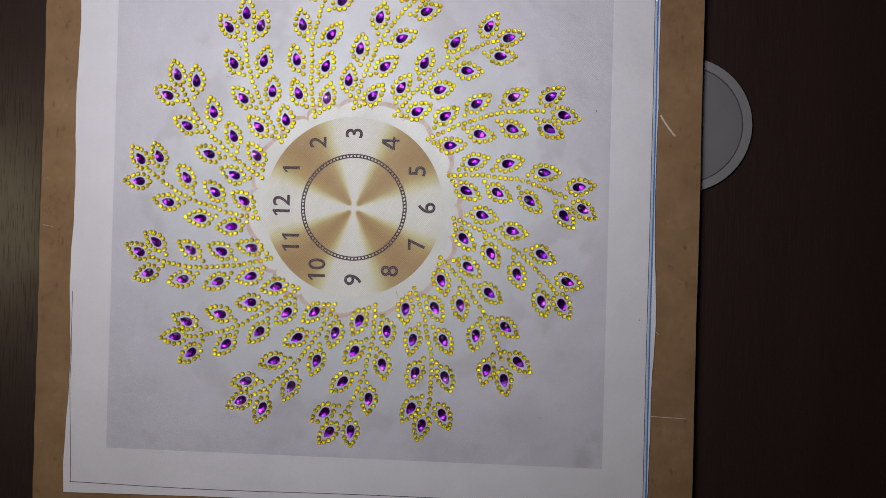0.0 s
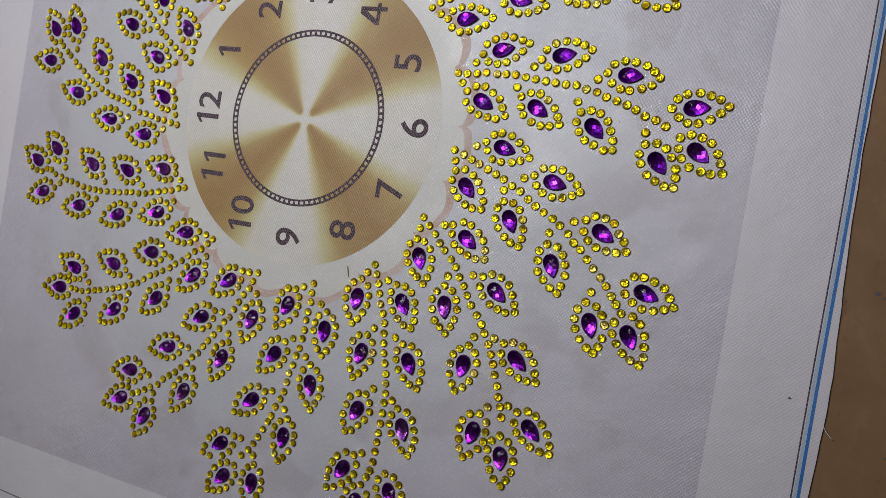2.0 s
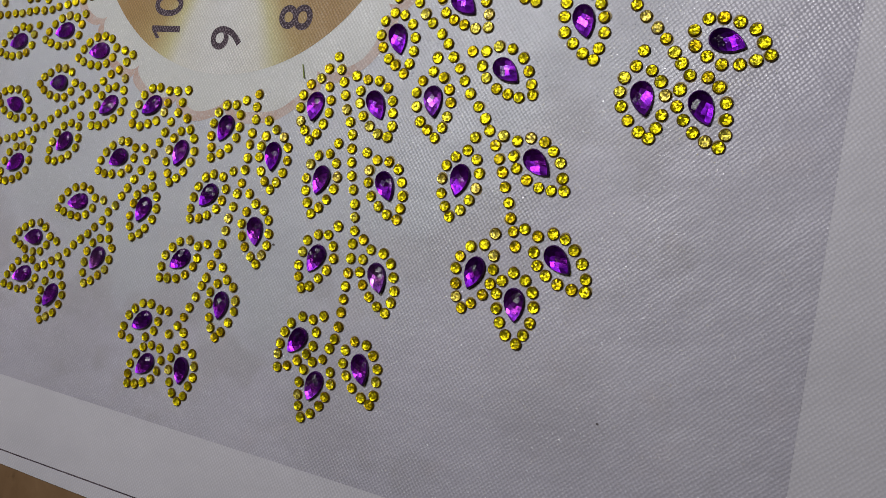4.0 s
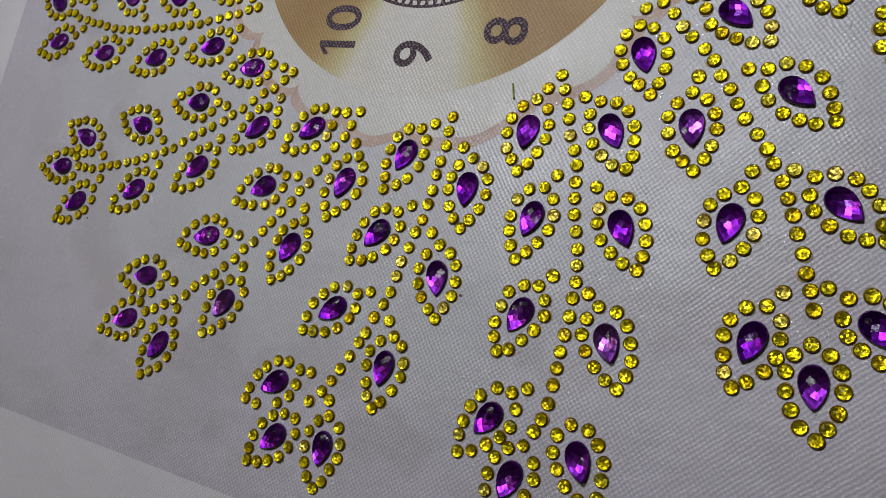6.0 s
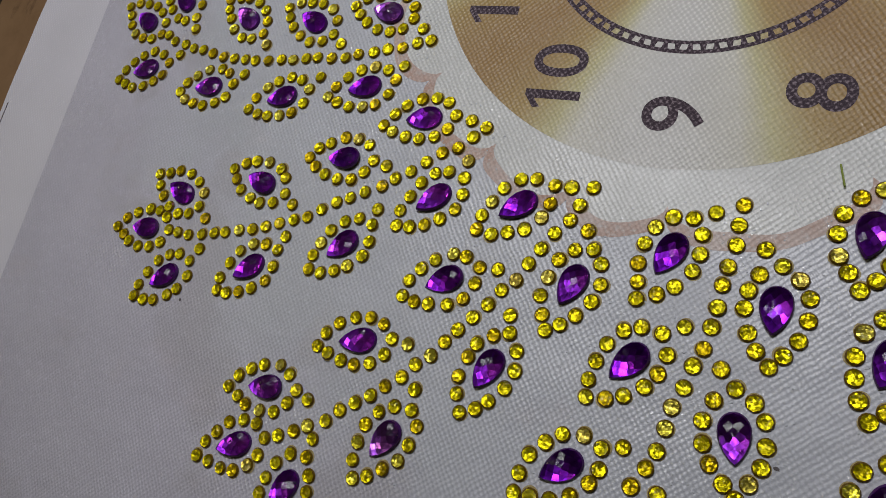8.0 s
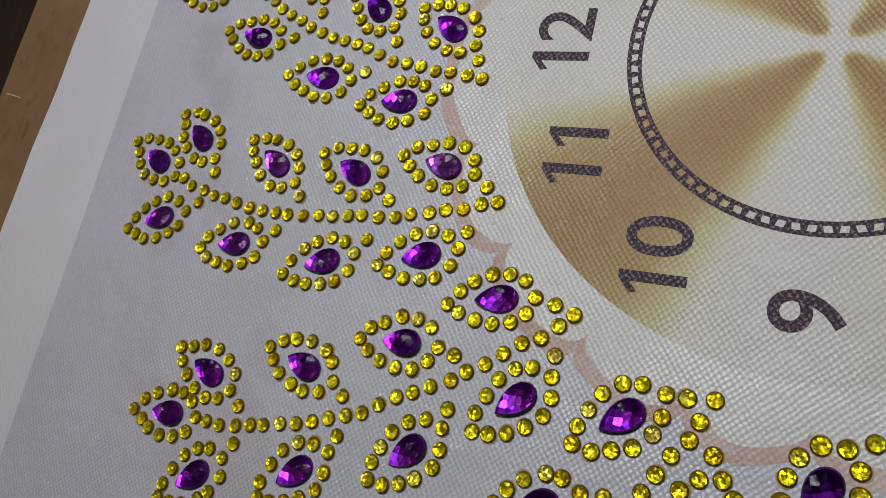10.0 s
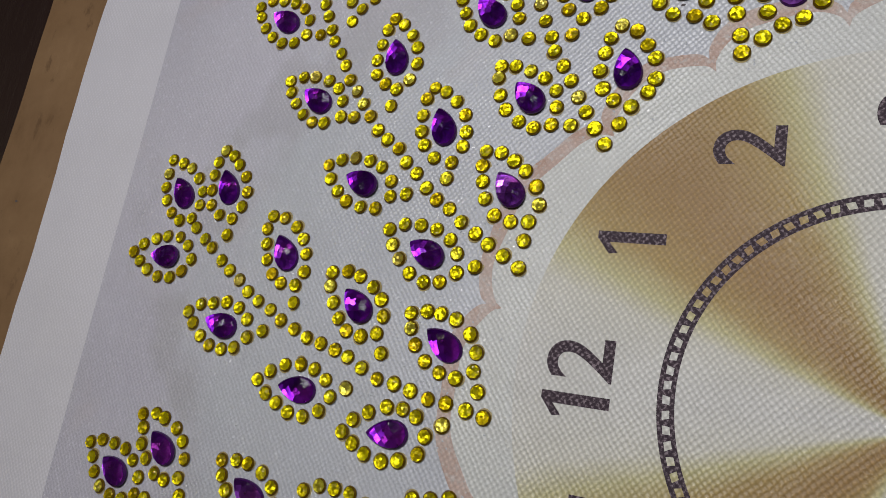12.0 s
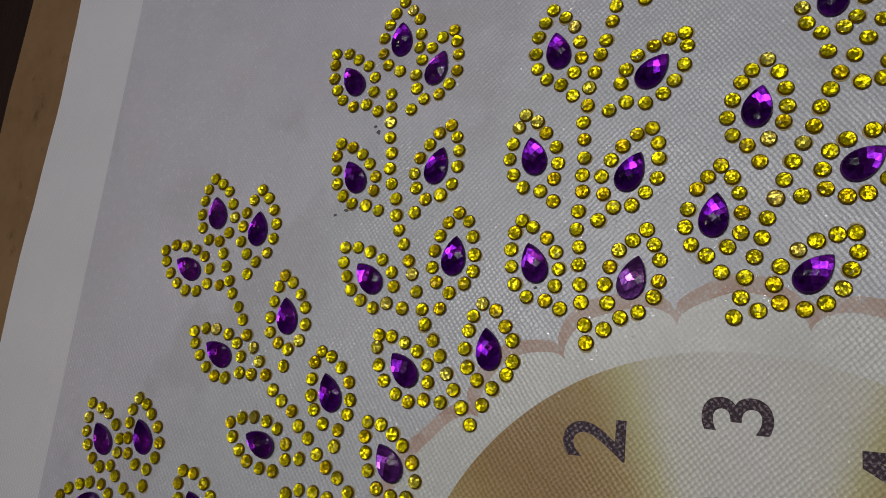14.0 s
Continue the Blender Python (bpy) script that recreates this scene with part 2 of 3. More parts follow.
# yellow foil-backed rhinestones: creased foil under a clear faceted top
m = Mat("yellow rhinestone", rough=0.4, metal=0.88)
rnd = m.t.nodes.new("ShaderNodeObjectInfo").outputs["Random"]
yel = m.ramp(rnd, [(0.0, (0.88, 0.62, 0.003)), (0.3, (0.96, 0.80, 0.004)), (0.88, (0.98, 0.86, 0.006)), (0.95, (0.97, 0.86, 0.10)), (1.0, (0.93, 0.73, 0.13))])
foil = m.noise(1000, 2, 0.55, m.mapped((1, 2.6, 1), 25))
yel = m.mix(m.ramp(foil, [(0.30, 0.55), (0.42, 0.0)]), yel, (0.40, 0.25, 0.003))
m.put(yel, "Base Color")
m.put(m.ramp(m.noise(1100, 2), [(0.3, 0.36), (0.7, 0.46)]), "Roughness")
m.b.inputs["Coat Weight"].default_value = 0.3
m.b.inputs["Coat Roughness"].default_value = 0.12
m.pavilion(0.36 * MM, 0.75, 1.1, 0.4, 1.2 * MM)
stone_m = m.m
# stone sides and outer bevel: their shade is painted as a dark amber
m = Mat("shaded amber girdle", rough=0.3, metal=0.3)
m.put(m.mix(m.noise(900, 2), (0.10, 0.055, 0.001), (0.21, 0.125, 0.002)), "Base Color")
shaded_amber_m = m.m

# yellow glow that the stones throw on the canvas, as a colour
m = Mat("amber light spill", spec=0.3)
m.cloth(m.mix(m.noise(500, 3), (0.42, 0.31, 0.09), (0.50, 0.42, 0.22)))
amber_spill_m = m.m
# purple foil-backed drops
m = Mat("purple drop", rough=0.3, metal=1.0)
rnd = m.t.nodes.new("ShaderNodeObjectInfo").outputs["Random"]
pur = m.ramp(rnd, [(0.0, (0.22, 0.012, 0.62)), (0.6, (0.34, 0.022, 0.82)), (0.93, (0.42, 0.05, 0.88)), (1.0, (0.58, 0.18, 0.92))])
foil = m.noise(330, 3, 0.55, m.mapped((1, 1.8, 1)))
m.put(m.mix(m.ramp(foil, [(0.34, 0.3), (0.46, 0.0)]), pur, (0.12, 0.008, 0.34)), "Base Color")
m.put(m.ramp(m.noise(900, 2), [(0.3, 0.27), (0.7, 0.37)]), "Roughness")
m.b.inputs["Coat Weight"].default_value = 0.2
m.b.inputs["Coat Roughness"].default_value = 0.12
m.pavilion(0.95 * MM, 0.30, 0.25, 0.68, 2.5 * MM, 0.2 * MM)
drop_m = m.m
# shade on the drops' sides and lowest facets, put into a darker violet
m = Mat("shaded violet girdle", rough=0.35, metal=0.0, spec=0.3)
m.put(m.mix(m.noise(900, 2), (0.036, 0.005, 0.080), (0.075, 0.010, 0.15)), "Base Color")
shaded_violet_m = m.m

# glossy beads added to make the sparkles on the weave
m = Mat("glinting clear glue", rough=0.1, spec=1.0)
m.put(m.mix(m.noise(40, 3), (0.52, 0.55, 0.60), (0.60, 0.625, 0.675)), "Base Color")
m.b.inputs["Coat Weight"].default_value = 1.0
m.b.inputs["Coat Roughness"].default_value = 0.08
glint_m = m.m

m = Mat("wall paint", rough=0.8)
m.put(m.mix(m.noise(3, 4), (0.50, 0.49, 0.46), (0.56, 0.55, 0.52)), "Base Color")
m.bump(m.noise(180, 3), 0.1, 0.5 * MM)
paint_m = m.m
m = Mat("floor tile", rough=0.4)
m.put(m.mix(m.noise(4, 4), (0.22, 0.20, 0.18), (0.30, 0.28, 0.25)), "Base Color")
floor_m = m.m


# ---- mesh helpers ----
def mesh_of(name, bm, *mats):
    me = bpy.data.meshes.new(name)
    bm.normal_update()
    bm.to_mesh(me)
    bm.free()
    for mat in mats:
        me.materials.append(mat)
    return me


def part(name, bm, material, parent=None, label=""):
    ob = new(name, mesh_of(name, bm, material))
    if parent:
        ob.parent = parent
    return tagged(ob, label)


def box_bm(x0, x1, y0, y1, z0, z1, bevel=0.0):
    bm = bmesh.new()
    bmesh.ops.create_cube(bm, size=1)
    for v in bm.verts:
        v.co = Vector(((x0 + x1) / 2 + v.co.x * (x1 - x0), (y0 + y1) / 2 + v.co.y * (y1 - y0), (z0 + z1) / 2 + v.co.z * (z1 - z0)))
    if bevel:
        bmesh.ops.bevel(bm, geom=bm.edges[:], offset=bevel, segments=2, affect="EDGES", profile=0.6)
    return bm


def slab_bm(outline, z0, z1):
    """A flat piece with this outline and thickness."""
    bm = bmesh.new()
    top = bm.faces.new([bm.verts.new((x, y, z1)) for x, y in outline])
    got = bmesh.ops.extrude_face_region(bm, geom=[top])
    for v in [g for g in got["geom"] if isinstance(g, bmesh.types.BMVert)]:
        v.co.z = z0
    bmesh.ops.recalc_face_normals(bm, faces=bm.faces[:])
    return bm


def flat_bm(outline, z):
    bm = bmesh.new()
    f = bm.faces.new([bm.verts.new((x, y, z)) for x, y in outline])
    f.normal_update()
    if f.normal.z < 0:
        f.normal_flip()
    return bm


def band_bm(inner, outer, z):
    """A closed flat ring between two loops of points."""
    bm = bmesh.new()
    a = [bm.verts.new((x, y, z)) for x, y in inner]
    b = [bm.verts.new((x, y, z)) for x, y in outer]
    n = len(a)
    for k in range(n):
        bm.faces.new((a[k], b[k], b[(k + 1) % n], a[(k + 1) % n]))
    return bm


def ring_points(r, n, wave=None):
    out = []
    for k in range(n):
        t = 2 * math.pi * k / n
        q = r + (wave(t) if wave else 0.0)
        out.append((q * math.cos(t), q * math.sin(t)))
    return out


def strip_bm(points, width, z):
    """A thin flat line along points."""
    bm = bmesh.new()
    left, right = [], []
    for k, p in enumerate(points):
        a, b = Vector(points[max(k - 1, 0)]), Vector(points[min(k + 1, len(points) - 1)])
        d = (b - a).normalized()
        s = Vector((-d.y, d.x)) * width / 2
        left.append(bm.verts.new((p[0] + s.x, p[1] + s.y, z)))
        right.append(bm.verts.new((p[0] - s.x, p[1] - s.y, z)))
    for k in range(len(points) - 1):
        bm.faces.new((right[k], right[k + 1], left[k + 1], left[k]))
    return bm


def thread_bm(points, radius):
    """A thin round thread through points in space."""
    bm = bmesh.new()
    rings = []
    for p in points:
        rings.append([bm.verts.new((p[0] + radius * math.cos(a), p[1] + radius * math.sin(a) * 0.7, p[2] + radius * math.sin(a))) for a in [k * math.pi / 3 for k in range(6)]])
    for r0, r1 in zip(rings, rings[1:]):
        for k in range(6):
            bm.faces.new((r0[k], r0[(k + 1) % 6], r1[(k + 1) % 6], r1[k]))
    return bm


def wob(v, seed, size=1.0, scale=1.0):
    return size * noise.noise((v * scale, seed * 7.3, 0.5))


# ---- room ----
FLOOR_Z = -0.757
for name, b in (("wall_north", (-1.9, 1.9, 1.6, 1.7, FLOOR_Z, 1.75)), ("wall_south", (-1.9, 1.9, -1.7, -1.6, FLOOR_Z, 1.75)),
                ("wall_east", (1.8, 1.9, -1.6, 1.6, FLOOR_Z, 1.75)), ("wall_west", (-1.9, -1.8, -1.6, 1.6, FLOOR_Z, 1.75))):
    tagged(part(name, box_bm(*b), paint_m), "plain painted room wall", "wall", kind="structure")
tagged(part("ceiling", box_bm(-1.9, 1.9, -1.7, 1.7, 1.75, 1.85), paint_m), "plain painted ceiling", "ceiling", kind="structure")
tagged(part("floor", box_bm(-1.9, 1.9, -1.7, 1.7, FLOOR_Z - 0.1, FLOOR_Z), floor_m), "plain tiled floor under the table", "floor", kind="structure")

# ---- table ----
TILT_TABLE = math.degrees(math.atan2(2.0, 342.0))
TOP_Z = -6.6 * MM
table = new("table")
table.matrix_world = pose(0.176, 0, TOP_Z, 0, TILT_TABLE, 0)
part("tabletop", box_bm(-0.95, 0.55, -0.48, 0.48, -0.028, 0, 0.003), wood_m, table)
for lx, ly in ((-0.90, -0.43), (-0.90, 0.43), (0.50, -0.43), (0.50, 0.43)):
    drop = 0.757 - 0.0066 - 0.028 + lx * math.tan(radians(-TILT_TABLE))
    part("leg", box_bm(lx - 0.03, lx + 0.03, ly - 0.03, ly + 0.03, -0.028 - drop, -0.028, 0.002), wood_m, table)
tagged(table, "black-brown wooden table with visible open grain", "table")

# ---- plastic lid tucked under the board ----
LID_X, LID_Y, LID_R = 166.9, 46.6, 34.3
lid = new("plastic_lid")
lid.matrix_world = pose(LID_X * MM, LID_Y * MM, TOP_Z + (176 - LID_X) * MM * math.tan(radians(TILT_TABLE)), 0, TILT_TABLE, 0)


def disc_profile(profile, n=72):
    """A turned piece from (radius, height) pairs in mm."""
    bm = bmesh.new()
    loops = [[bm.verts.new((r * MM * math.cos(2 * math.pi * k / n), r * MM * math.sin(2 * math.pi * k / n), z * MM)) for k in range(n)] for r, z in profile]
    for a, b in zip(loops, loops[1:]):
        for k in range(n):
            bm.faces.new((a[k], a[(k + 1) % n], b[(k + 1) % n], b[k]))
    bm.faces.new(loops[0][::-1])
    bm.faces.new(loops[-1])
    bmesh.ops.recalc_face_normals(bm, faces=bm.faces[:])
    return bm


part("body", disc_profile([(29.4, 0), (29.6, 0.3), (29.6, 1.35), (29.2, 1.55)]), plastic_m, lid)
part("rim", band_bm(ring_points(29.95 * MM, 72), ring_points(LID_R * MM, 72), 1.95 * MM), rim_m, lid, "paler raised rim")
skirt = bmesh.new()
loops = [[skirt.verts.new((r * MM * math.cos(2 * math.pi * k / 72), r * MM * math.sin(2 * math.pi * k / 72), z * MM)) for k in range(72)] for r, z in ((29.95, 1.2), (29.95, 1.949), (34.3, 1.949), (34.6, 1.5), (34.6, 0), (34.2, 0))]
for a, b in zip(loops, loops[1:]):
    for k in range(72):
        skirt.faces.new((a[k], a[(k + 1) % 72], b[(k + 1) % 72], b[k]))
part("skirt", skirt, rim_m, lid)
part("groove", band_bm(ring_points(29.5 * MM, 72), ring_points(30.0 * MM, 72), 1.25 * MM), groove_m, lid, "dark groove inside the rim")
tagged(lid, "round frosted grey plastic lid half under the board", "lid")

# ---- backing board ----
outline = []
BX0, BX1, BY0, BY1 = -167.1, 174.9, -198.0, 172.0
STEP = 6
for y in range(int(BY0), int(BY1), STEP):
    outline.append(((BX1 + wob(y, 1, 0.35, 0.03)) * MM, y * MM))
for x in range(int(BX1), int(BX0), -STEP):
    outline.append((x * MM, (BY1 + wob(x, 2, 0.35, 0.03)) * MM))
for y in range(int(BY1), int(BY0), -STEP):
    outline.append(((BX0 + wob(y, 3, 0.45, 0.04) + wob(y, 3, 0.3, 0.21)) * MM, y * MM))
for x in range(int(BX0), int(BX1), STEP):
    outline.append((x * MM, (BY0 + wob(x, 4, 0.35, 0.03)) * MM))
board = part("backing_board", slab_bm(outline, -4.6 * MM, -0.6 * MM), board_m)
tagged(board, "thin brown hardboard panel under the canvas", "board")
part("chalk_scratch", strip_bm([((154.5 + 7.5 * s) * MM, (50.5 - 10.5 * s + 2.2 * s * (s - 1)) * MM) for s in [k / 8 for k in range(9)]], 0.9 * MM, -0.55 * MM), chalk_m, board, "short white chalk scratch")
part("scratch", strip_bm([((153 + 18 * s) * MM, (-101.2 - 0.6 * s) * MM) for s in [k / 8 for k in range(9)]], 0.3 * MM, -0.55 * MM), chalk_m, board, "faint pale scratch")
part("chalk_nick", strip_bm([((-165.6 + 5.5 * s) * MM, (-12.5 - 0.9 * s) * MM) for s in [k / 4 for k in range(5)]], 0.2 * MM, -0.55 * MM), chalk_m, board, "short pale nick")
for fx, fy, fr in ((165.5, 37.5, 0.45), (160.6, -25.4, 0.8), (162.4, -26.2, 0.5), (-158.5, 20.2, 0.4), (158.0, 5.0, 0.35), (168, -62, 0.4)):
    part("fleck", flat_bm([((fx + fr * (1 + wob(a, fx, 0.5)) * math.cos(a)) * MM, (fy + 0.6 * fr * math.sin(a)) * MM) for a in [k * math.pi / 5 for k in range(10)]], -0.54 * MM), fleck_m, board)

# ---- canvas with its print ----
CX0, CX1, CY1 = -148.6, 153.2, 156.0


def left_edge(y):
    return CX0 - 1.8 * math.exp(-((y + 152) / 40) ** 2) + wob(y, 11, 1.5, 0.022) + wob(y, 12, 0.5, 0.11)


def right_edge(y):
    return CX1 + 1.3 * math.exp(-((y + 48) / 26) ** 2) + wob(y, 13, 0.7, 0.03) + wob(y, 14, 0.25, 0.15)


def bottom_edge(x):
    return -152.8 + 1.9 * min(1.0, max(0.0, (x + 147) / 170.0)) + wob(x, 15, 0.35, 0.03)


outline = []
for y in range(-150, 156, 4):
    outline.append((right_edge(y) * MM, y * MM))
for x in range(150, -148, -4):
    outline.append((x * MM, (CY1 + wob(x, 16, 0.8, 0.03)) * MM))
for y in range(155, -150, -4):
    outline.append((left_edge(y) * MM, y * MM))
outline.append(((left_edge(-152) + 0.1) * MM, -152.9 * MM))
for x in range(-144, 151, 4):
    outline.append((x * MM, bottom_edge(x) * MM))
outline.append((152.2 * MM, -151.0 * MM))
canvas = part("painting_canvas", slab_bm(outline, -0.6 * MM, 0.0), margin_m)
tagged(canvas, "square white woven canvas printed with a gold clock face", "canvas")

PX0, PX1, PY0, PY1 = -127.6, 129.8, -128.6, 128.6
part("printed_panel", flat_bm([(PX0 * MM, PY0 * MM), (PX1 * MM, PY0 * MM), (PX1 * MM, PY1 * MM), (PX0 * MM, PY1 * MM)], 0.03 * MM), panel_m, canvas, "pale lavender printed square")

# angles at which the scallops meet, in degrees
CUSPS = (3, 22, 42, 62, 81, 100, 119, 137, 170, 200, 220, 240, 257, 273, 302, 326, 345, 363)


def scallop(t):
    deg = (math.degrees(t) - 3.0) % 360.0 + 3.0
    lo, hi = next((a, b) for a, b in zip(CUSPS, CUSPS[1:]) if a <= deg <= b)
    s = (deg - lo) / (hi - lo)
    return 4.3 * MM * min(1.0, (hi - lo) / 20.0) * (max(0.0, math.sin(math.pi * s)) ** 0.5) + 0.25 * MM * math.sin(29 * t)


part("white_ring", flat_bm(ring_points(52.0 * MM, 360, scallop), 0.045 * MM), halo_m, canvas, "white scalloped ring round the dial")
part("scalloped_border", band_bm(ring_points(50.9 * MM, 720, scallop), ring_points(53.3 * MM, 720, lambda t: scallop(t) + 0.3 * MM * math.sin(17 * t)), 0.06 * MM), pink_m, canvas, "dusty pink scalloped outline")
dial = part("clock_dial", flat_bm([(x - 0.3 * MM, y + 0.8 * MM) for x, y in ring_points(46.2 * MM, 180)], 0.075 * MM), gold_m, canvas, "brushed gold clock dial print")

CHAIN_X, CHAIN_Y = -0.1 * MM, 0.45 * MM


def chain_points(r):
    return [(x + CHAIN_X, y + CHAIN_Y) for x, y in ring_points(r * MM, 240)]


# chain ring: two lines joined by small links
part("chain_line", band_bm(chain_points(25.4), chain_points(26.0), 0.09 * MM), ink_m, dial)
part("chain_line", band_bm(chain_points(26.9), chain_points(27.55), 0.09 * MM), ink_m, dial)
links = bmesh.new()
LINKS = 90
for k in range(LINKS):
    t = 2 * math.pi * k / LINKS
    d, s = Vector((math.cos(t), math.sin(t), 0)), Vector((-math.sin(t), math.cos(t), 0))
    w0, w1 = (0.52, 0.30) if k % 2 else (0.30, 0.52)
    c = [d * 25.9 * MM - s * w0 * MM, d * 27.05 * MM - s * w1 * MM, d * 27.05 * MM + s * w1 * MM, d * 25.9 * MM + s * w0 * MM]
    links.faces.new([links.verts.new((v.x + CHAIN_X, v.y + CHAIN_Y, 0.092 * MM)) for v in c])
tagged(part("chain_link", links, ink_m, dial), "small dark links between the ring lines", kind="stuff")


def digit_mesh(text, size):
    """One digit, centred, in the plane z = 0. The one is a bar with a slanting flag."""
    if text == "1":
        h, w = 0.365 * size, 0.062 * size
        bm = bmesh.new()
        pts = [(w, -h), (w, h), (-0.3 * w, h), (-3.1 * w, 0.62 * h), (-2.9 * w, 0.36 * h), (-w, 0.64 * h), (-w, -h)]
        bm.faces.new([bm.verts.new((x + 0.5 * w, y, 0)) for x, y in pts[::-1]]).normal_flip()
        return mesh_of("digit", bm)
    if text == "4":
        # a slanting bar, a crossbar and a stem, laid edge to edge
        bm = bmesh.new()
        for pts in (((-0.27, -0.09), (-0.13, -0.09), (0.06, 0.19), (0.06, 0.365), (0.0, 0.365)), ((0.06, -0.09), (0.17, -0.09), (0.17, 0.365), (0.06, 0.365)),
                    ((-0.27, -0.19), (0.27, -0.19), (0.27, -0.09), (-0.27, -0.09)), ((0.06, -0.365), (0.17, -0.365), (0.17, -0.19), (0.06, -0.19))):
            bm.faces.new([bm.verts.new((x * size, y * size, 0)) for x, y in pts])
        return mesh_of("digit", bm)
    data = bpy.data.curves.new("digit", "FONT")
    data.body, data.size, data.align_x, data.align_y = text, size, "CENTER", "CENTER"
    data.offset, data.resolution_u = 0.012 * size, 6
    tmp = new("digit_curve", data)
    me = bpy.data.meshes.new_from_object(tmp.evaluated_get(bpy.context.evaluated_depsgraph_get()))
    bpy.data.objects.remove(tmp)
    ys = [v.co.y for v in me.vertices]
    me.transform(Matrix.Translation((0, -(min(ys) + max(ys)) / 2, 0)))
    return me


def numeral(text, x, y, size):
    bm = bmesh.new()
    steps = {"10": (-0.30, 0.21), "11": (-0.235, 0.235), "12": (-0.28, 0.19)}.get(text, (0.0,))
    for ch, dx in zip(text, steps):
        me = digit_mesh(ch, size)
        me.transform(pose(x, y, 0.1 * MM, 0, 0, 90) @ Matrix.Translation((dx * size, 0, 0)))
        bm.from_mesh(me)
    return part("numeral", bm, ink_m, dial, "dark plum numeral " + text)


for h in range(1, 13):
    a = radians(180 - 30 * h)
    x, y = -0.1 + 37.8 * math.cos(a), 0.9 + 37.8 * math.sin(a)
    numeral(str(h), (x - 0.017 * y) * MM, y * MM, 12.4 * MM)

# border lines near the cut edges
part("border_line", strip_bm([(max(-146.3 - 1.9 * min(1.0, (y + 147) / 50.0), left_edge(y) + 0.35) * MM, y * MM) for y in range(-147, -44, 4)], 0.3 * MM, 0.03 * MM), ink_m, canvas, "thin dark border line")
part("border_line", strip_bm([(x * MM, (-147.0 - 1.1 * math.exp(-((x + 75) / 60) ** 2)) * MM) for x in range(-147, 151, 6)], 0.35 * MM, 0.03 * MM), ink_m, canvas, "thin dark border line")
part("border_line", strip_bm([((150.4 + wob(y, 22, 0.3, 0.02)) * MM, y * MM) for y in range(-150, 153, 6)], 0.35 * MM, 0.03 * MM), ink_m, canvas, "thin dark border line")
part("pale_stripe", strip_bm([((151.1 + wob(y, 22, 0.3, 0.02)) * MM, y * MM) for y in range(-150, 153, 6)], 0.7 * MM, 0.026 * MM), paleblue_m, canvas, "pale blue stripe")
part("blue_line", strip_bm([((151.9 + wob(y, 22, 0.3, 0.02)) * MM, y * MM) for y in range(-150, 153, 6)], 0.75 * MM, 0.03 * MM), blue_m, canvas, "bright blue line along the edge")
for fx, fy, fr in ((146.5, -53.0, 0.4), (122.4, 52.0, 0.5), (22.2, -82.2, 0.38), (-78.3, -80.6, 0.35), (-66, 68, 0.45), (-64.5, 69.5, 0.4), (-68.2, 67.1, 0.35), (-63.2, 68.4, 0.3), (-61.5, 82.5, 0.6), (-62.3, 83.6, 0.35), (70, 96, 0.3), (98, -104, 0.3), (128, -117.5, 0.35), (-30, 55, 0.3)):
    part("fleck", flat_bm([((fx + fr * (1 + wob(a, fx, 0.7)) * math.cos(a)) * MM, (fy + 0.7 * fr * (1 + wob(a, fy, 0.7)) * math.sin(a)) * MM) for a in [k * math.pi / 6 for k in range(12)]], 0.05 * MM), fleck_m, canvas, "small dark fleck")

part("loose_thread", thread_bm([((154.6 + 2.2 * s) * MM, (-58.0 - 3.5 * s + 1.2 * s * s) * MM, (0.1 + 0.5 * s * (1 - s)) * MM) for s in [k / 6 for k in range(7)]], 0.09 * MM), white_thread_m, canvas, "frayed white thread")
tagged(part("thread_scrap", thread_bm([((23.2 + 0.9 * s) * MM, (-42.2 - 3.0 * s) * MM, (0.25 + 0.15 * s) * MM) for s in [k / 5 for k in range(6)]], 0.14 * MM), thread_m), "tiny loose green thread on the canvas", "thread")


